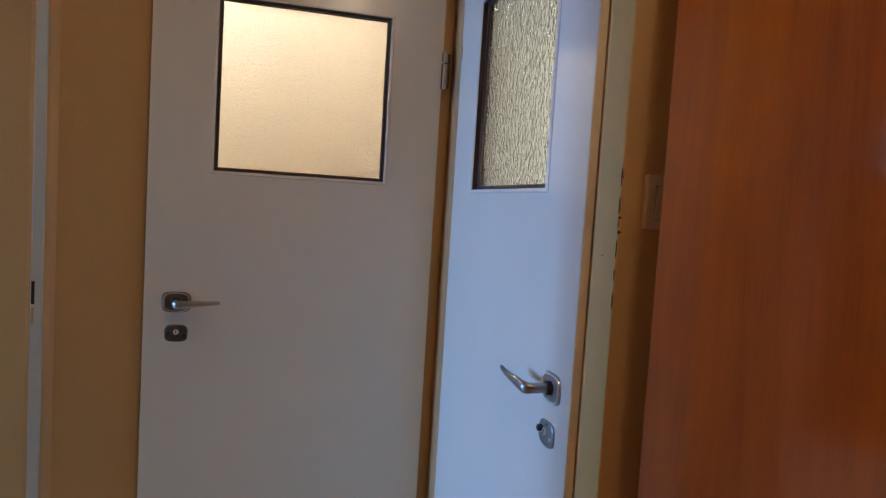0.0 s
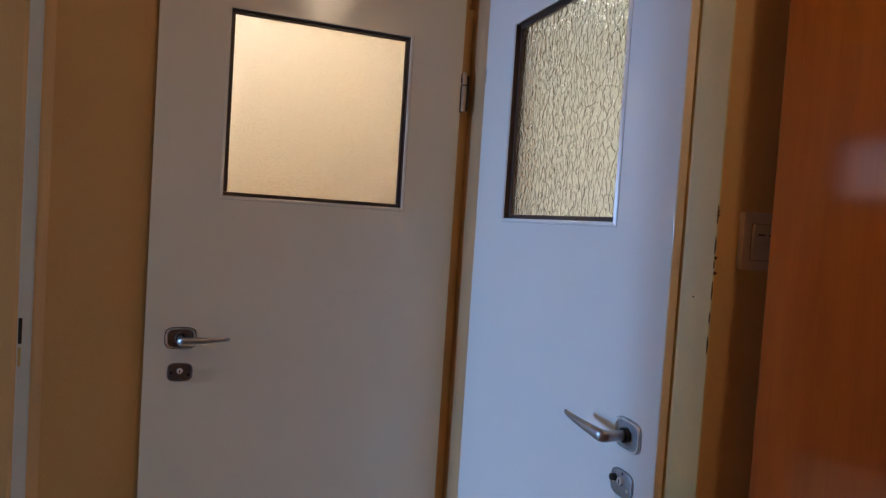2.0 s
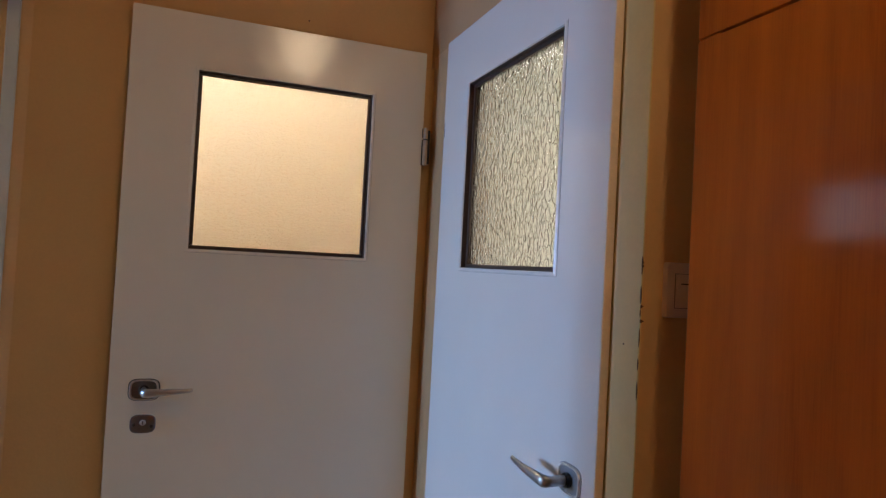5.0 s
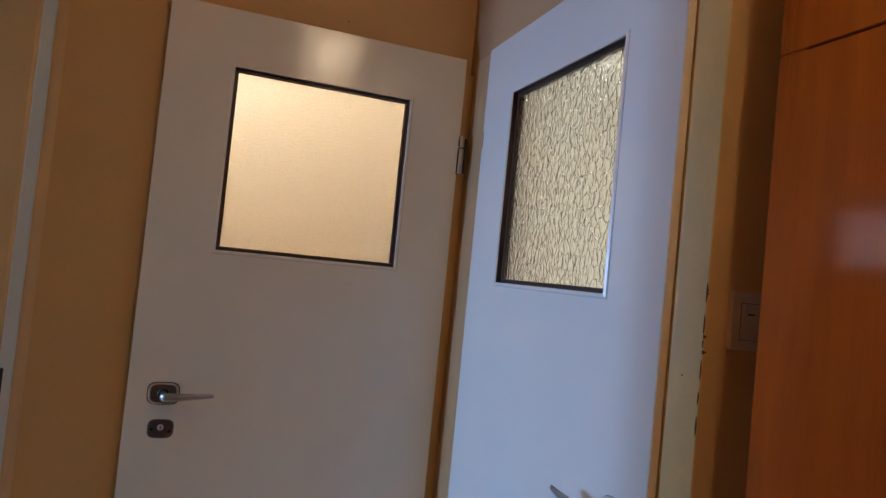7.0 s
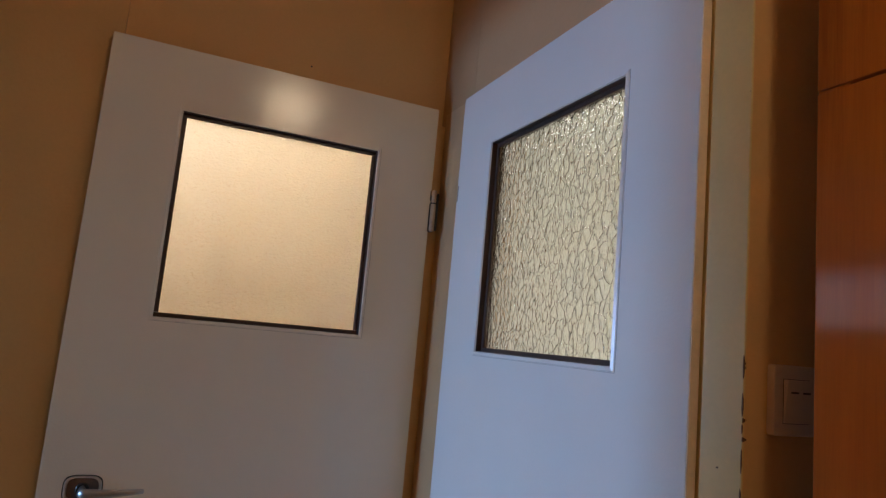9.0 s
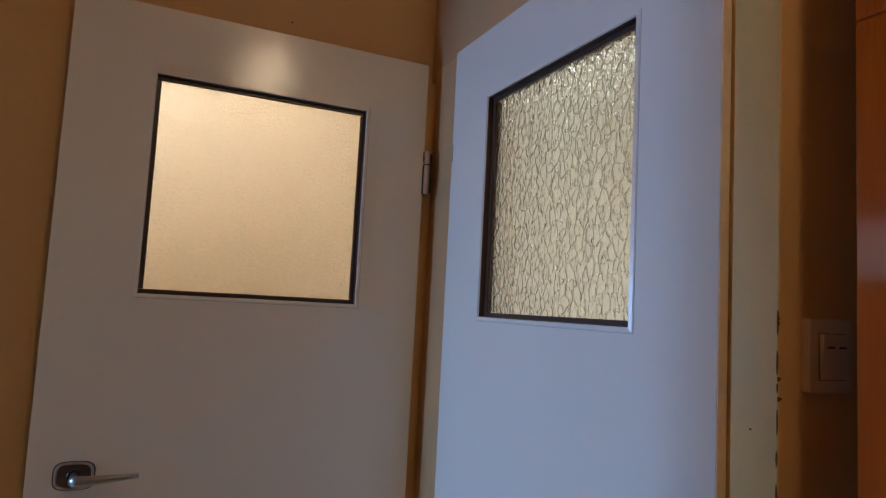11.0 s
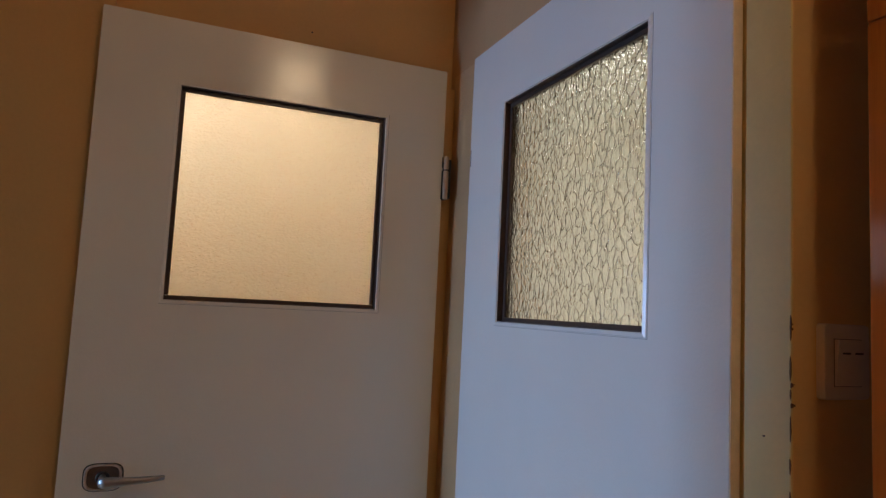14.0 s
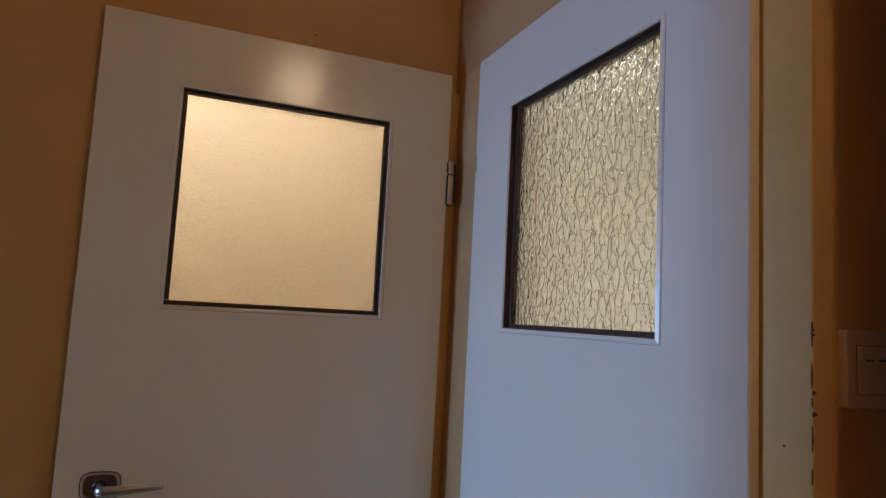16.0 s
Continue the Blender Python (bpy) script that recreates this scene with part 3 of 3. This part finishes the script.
relief = pebbles(0.171, 1.4005, 0.6465, 1.877, 0.0085, 3)
relief.parent = door_1
tagged(relief, "low clear pebbles cast into the pane", kind="stuff")
part("paint_drip", disc(0.5905, 1.914, 0.0022, 0.0, -0.0012, 12, 0.0008), WARMLITWHITE, door_1, "small raised paint blob", True)
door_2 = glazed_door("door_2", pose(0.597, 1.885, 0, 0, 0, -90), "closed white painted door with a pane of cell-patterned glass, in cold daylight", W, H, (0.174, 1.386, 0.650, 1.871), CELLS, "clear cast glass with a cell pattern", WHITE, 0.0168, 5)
door_handle(door_2, 0.739, 1.014, -1, DAYLITSTEEL, 0.010)
key_plate(door_2, 0.734, 0.926, 0, True)

part("hinge_slot", box((0.0035, -0.0006, 1.7585), (0.0052, 0.003, 1.797)), BLACK, door_2, "dark hinge slot")
part("hinge_slot", box((0.0005, -0.0006, 1.7570), (0.0052, 0.003, 1.7584)), BLACK, door_2, "dark hinge slot")
frame_n = thing("door_frame_north", pose(0, 0, 0), "ochre painted steel frame round the frosted door", "door frame", kind="structure")
part("jamb", box((-0.2195, 2.036, 0), (-0.212, 2.09, 2.0), 0.002), OCHRE, frame_n)
part("jamb", box((0.558, 2.039, 0), (0.6130, 2.0690, 2.0), 0.001), OCHRE, frame_n)
part("head", box((-0.2195, 2.048, 2.003), (0.600, 2.09, 2.022), 0.002), OCHRE, frame_n)

frame_e = thing("door_frame_east", pose(0, 0, 0), "cream painted steel frame round the patterned-glass door, paint chipped along its edge", "door frame", kind="structure")
part("jamb", prism([(0.6155, 1.083), (0.6155, 1.064), (0.617, 1.058), (0.6256, 1.0060), (0.6270, 1.0048), (0.69, 1.0048), (0.69, 1.084)], 0, 2.0), CREAM, frame_e)
part("jamb", box((0.6116, 1.8665, 0), (0.6134, 2.0385, 2.034), 0.0006, 1), TANJAMB, frame_e, "tan painted hinge-side jamb")
part("head", box((0.6120, 1.0845, 2.003), (0.69, 1.90, 2.026), 0.001), DIMOCHRE, frame_e)


def disc_x(x, y, zz, r):
    bm = disc(y, zz, r, 0.0, 0.004, 9)
    for v in bm.verts:
        v.co = Vector((x + v.co.y, v.co.x, v.co.z * 0.7 + zz * 0.3))
    return bm


# broken filler along the outer edge of the east frame
rng = random.Random(11)
z = 1.185
while z < 1.415:
    hgt = rng.choice((0.006, 0.012, 0.020, 0.030))
    wid = rng.uniform(0.0008, 0.0015) if hgt > 0.008 else 0.0007
    mid = 1.0058 + rng.uniform(-0.0012, 0.0010)
    bm = bmesh.new()
    k = 11
    left = [(mid - wid * rng.uniform(0.6, 1.0) * math.sin(math.pi * i / k) ** 0.6 - 0.0001, z + hgt * i / k) for i in range(k + 1)]
    right = [(mid + wid * rng.uniform(0.5, 0.9) * math.sin(math.pi * i / k) ** 0.6 + 0.0001, z + hgt * i / k) for i in range(k, -1, -1)]
    rim = [(max(y, 1.0041 + 0.0002 * (i % 2)), zz) for i, (y, zz) in enumerate(left + right)]
    lo = [bm.verts.new((0.6250, y, zz)) for y, zz in rim]
    hi = [bm.verts.new((0.632, y, zz)) for y, zz in rim]
    for i in range(len(lo)):
        j = (i + 1) % len(lo)
        bm.faces.new((lo[i], lo[j], hi[j], hi[i]))
    bm.faces.new(lo)
    bm.faces.new(list(reversed(hi)))
    part("paint_chip", bm, CHIP, frame_e, "dark chipped filler")
    z += hgt + rng.choice((0.0015, 0.004, 0.009, 0.018))

part("paint_chip", disc_x(0.6192, 1.0385, 1.272, 0.0016), CHIP, frame_e, "dark chipped filler")

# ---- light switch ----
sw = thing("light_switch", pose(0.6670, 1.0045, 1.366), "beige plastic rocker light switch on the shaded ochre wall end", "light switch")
cx = 0.040
s = [(x + cx, zz) for x, zz in squircle(0.080, 0.091, 18.0, 72)]
part("plate", stack([(s, 0.0), (s, -0.0085), ([(cx + (x - cx) * 0.985, zz * 0.985) for x, zz in s], -0.0105), ([(cx + (x - cx) * 0.95, zz * 0.96) for x, zz in s], -0.0110)]), PLASTIC, sw, "", True)
rocker = bmesh.new()
add_box(rocker, (0.0165, -0.0125, -0.0290), (0.0640, -0.0095, 0.0270), 0.0010, 2)
for v in rocker.verts:
    v.co.y -= (v.co.z + 0.0290) * 0.10 if v.co.y < -0.011 else 0
rk = part("rocker", rocker, PLASTIC, sw, "beige rocker tipped out at its top", True)
part("rocker_gap", box((0.0158, -0.0114, -0.0297), (0.0647, -0.0105, 0.0277)), BLACK, rk, "dark gap round the rocker")
for mx in (0.0240, 0.0460):
    mark = box((mx, -0.0130, 0.0095), (mx + 0.0140, -0.0120, 0.0118))
    for v in mark.verts:
        v.co.y -= (v.co.z + 0.0290) * 0.10
    part("mark", mark, BLACK, rk, "dark printed mark")

# ---- wardrobe ----
ward = thing("wardrobe", pose(0.650, 0.0, 0), "tall built-in wardrobe with glossy orange-brown veneer doors", "wardrobe")
part("body", box((0.021, -1.60, 0.0), (0.55, 0.885, 2.36)), WOOD, ward)
# unseen flank panel, added to throw fill light onto the shaded wall end
part("bounce_panel", box((0.0200, 0.8855, 0.0), (0.55, 0.9265, 2.36), 0.001, 1), BOUNCEPANEL, ward, "added pale panel, unseen, bouncing fill light into the niche")
part("side_rail", box((0.004, 0.8852, 0.0), (0.0195, 0.9275, 2.36), 0.001, 1), WOOD, ward)
for y1 in (0.9260, 0.2760, -0.3740, -1.0240):
    part("door", box((0.0, y1 - 0.645, 0.08), (0.0195, y1, 1.7510), 0.0018), WOOD, ward)
    part("upper_door", box((0.0, y1 - 0.645, 1.7552), (0.0195, y1, 2.34), 0.0018), WOOD, ward)

# ---- cupboard before the window of the side room, seen mirrored in the wardrobe ----
cup = thing("cupboard", pose(-3.1, 2.75, 0), "dark brown wooden cupboard with rounded shoulders before the window", "cupboard")
shoulder = [(0.02 + 0.06 * (1 - math.sin(radians(15 * k))), 1.66 + 0.06 * math.cos(radians(15 * k))) for k in range(6, -1, -1)]
outline = [(0.02, 0.06)] + shoulder + [(0.98 - x + 0.02, zz) for x, zz in reversed(shoulder)] + [(0.98, 0.06)]
carcass = stack([(outline, 0.0), (outline, -0.42)])
carcass.transform(pose(0, 0, 0, 0, 0, 90))
part("carcass", carcass, DARKWOOD, cup)
for y0 in (0.03, 0.502):
    part("door", box((0.4205, y0, 0.10), (0.437, y0 + 0.468, 1.62), 0.003), DARKWOOD, cup)
part("plinth", box((0.03, 0.03, 0.0), (0.40, 0.97, 0.0595)), DARKWOOD, cup)

# ---- ceiling lamps ----
lamp = thing("pendant_light", pose(0.495, -0.10, 2.62), "square opal glass pendant light, switched on", "pendant light")
part("shade", box((-0.15, -0.15, -0.145), (0.15, 0.15, 0.145), 0.02, 3), SHADE, lamp, "lit opal glass shade", True)
part("rod", box((-0.008, -0.008, 0.146), (0.008, 0.008, TOP - 2.622)), PLASTIC, lamp)
part("canopy", box((-0.05, -0.05, TOP - 2.645), (0.05, 0.05, TOP - 2.62), 0.004), PLASTIC, lamp)
kit = thing("kitchen_light", pose(1.45, 2.75, TOP), "small lit globe hanging from the kitchen ceiling", "ceiling light")
g = bmesh.new()
bmesh.ops.create_uvsphere(g, u_segments=24, v_segments=14, radius=0.06)
for v in g.verts:
    v.co.z -= 0.44
part("globe", g, KITCHENLIGHT, kit, "", True)
part("rod", box((-0.006, -0.006, -0.385), (0.006, 0.006, 0.0)), PLASTIC, kit)
bath = thing("bathroom_light", pose(-0.30, 3.2, TOP), "round lit globe hanging from the bathroom ceiling", "ceiling light")
g = bmesh.new()
bmesh.ops.create_uvsphere(g, u_segments=24, v_segments=14, radius=0.06)
for v in g.verts:
    v.co.z -= 0.42
part("globe", g, BATHLIGHT, bath, "", True)
part("rod", box((-0.006, -0.006, -0.365), (0.006, 0.006, -0.02)), PLASTIC, bath)
part("base", box((-0.06, -0.06, -0.02), (0.06, 0.06, 0.0), 0.003), PLASTIC, bath)

# nail hole in the plaster above the frosted door
tagged(part("nail_hole", disc(0.219, 2.079, 0.0022, 2.043, 2.0410, 10), BLACK), "tiny dark nail hole in the ochre wall", "nail hole")
tagged(part("nail_hole", disc_x(0.6255, 1.0075, 1.776, 0.0016), BLACK), "tiny dark nail hole in the ochre pier", "nail hole")
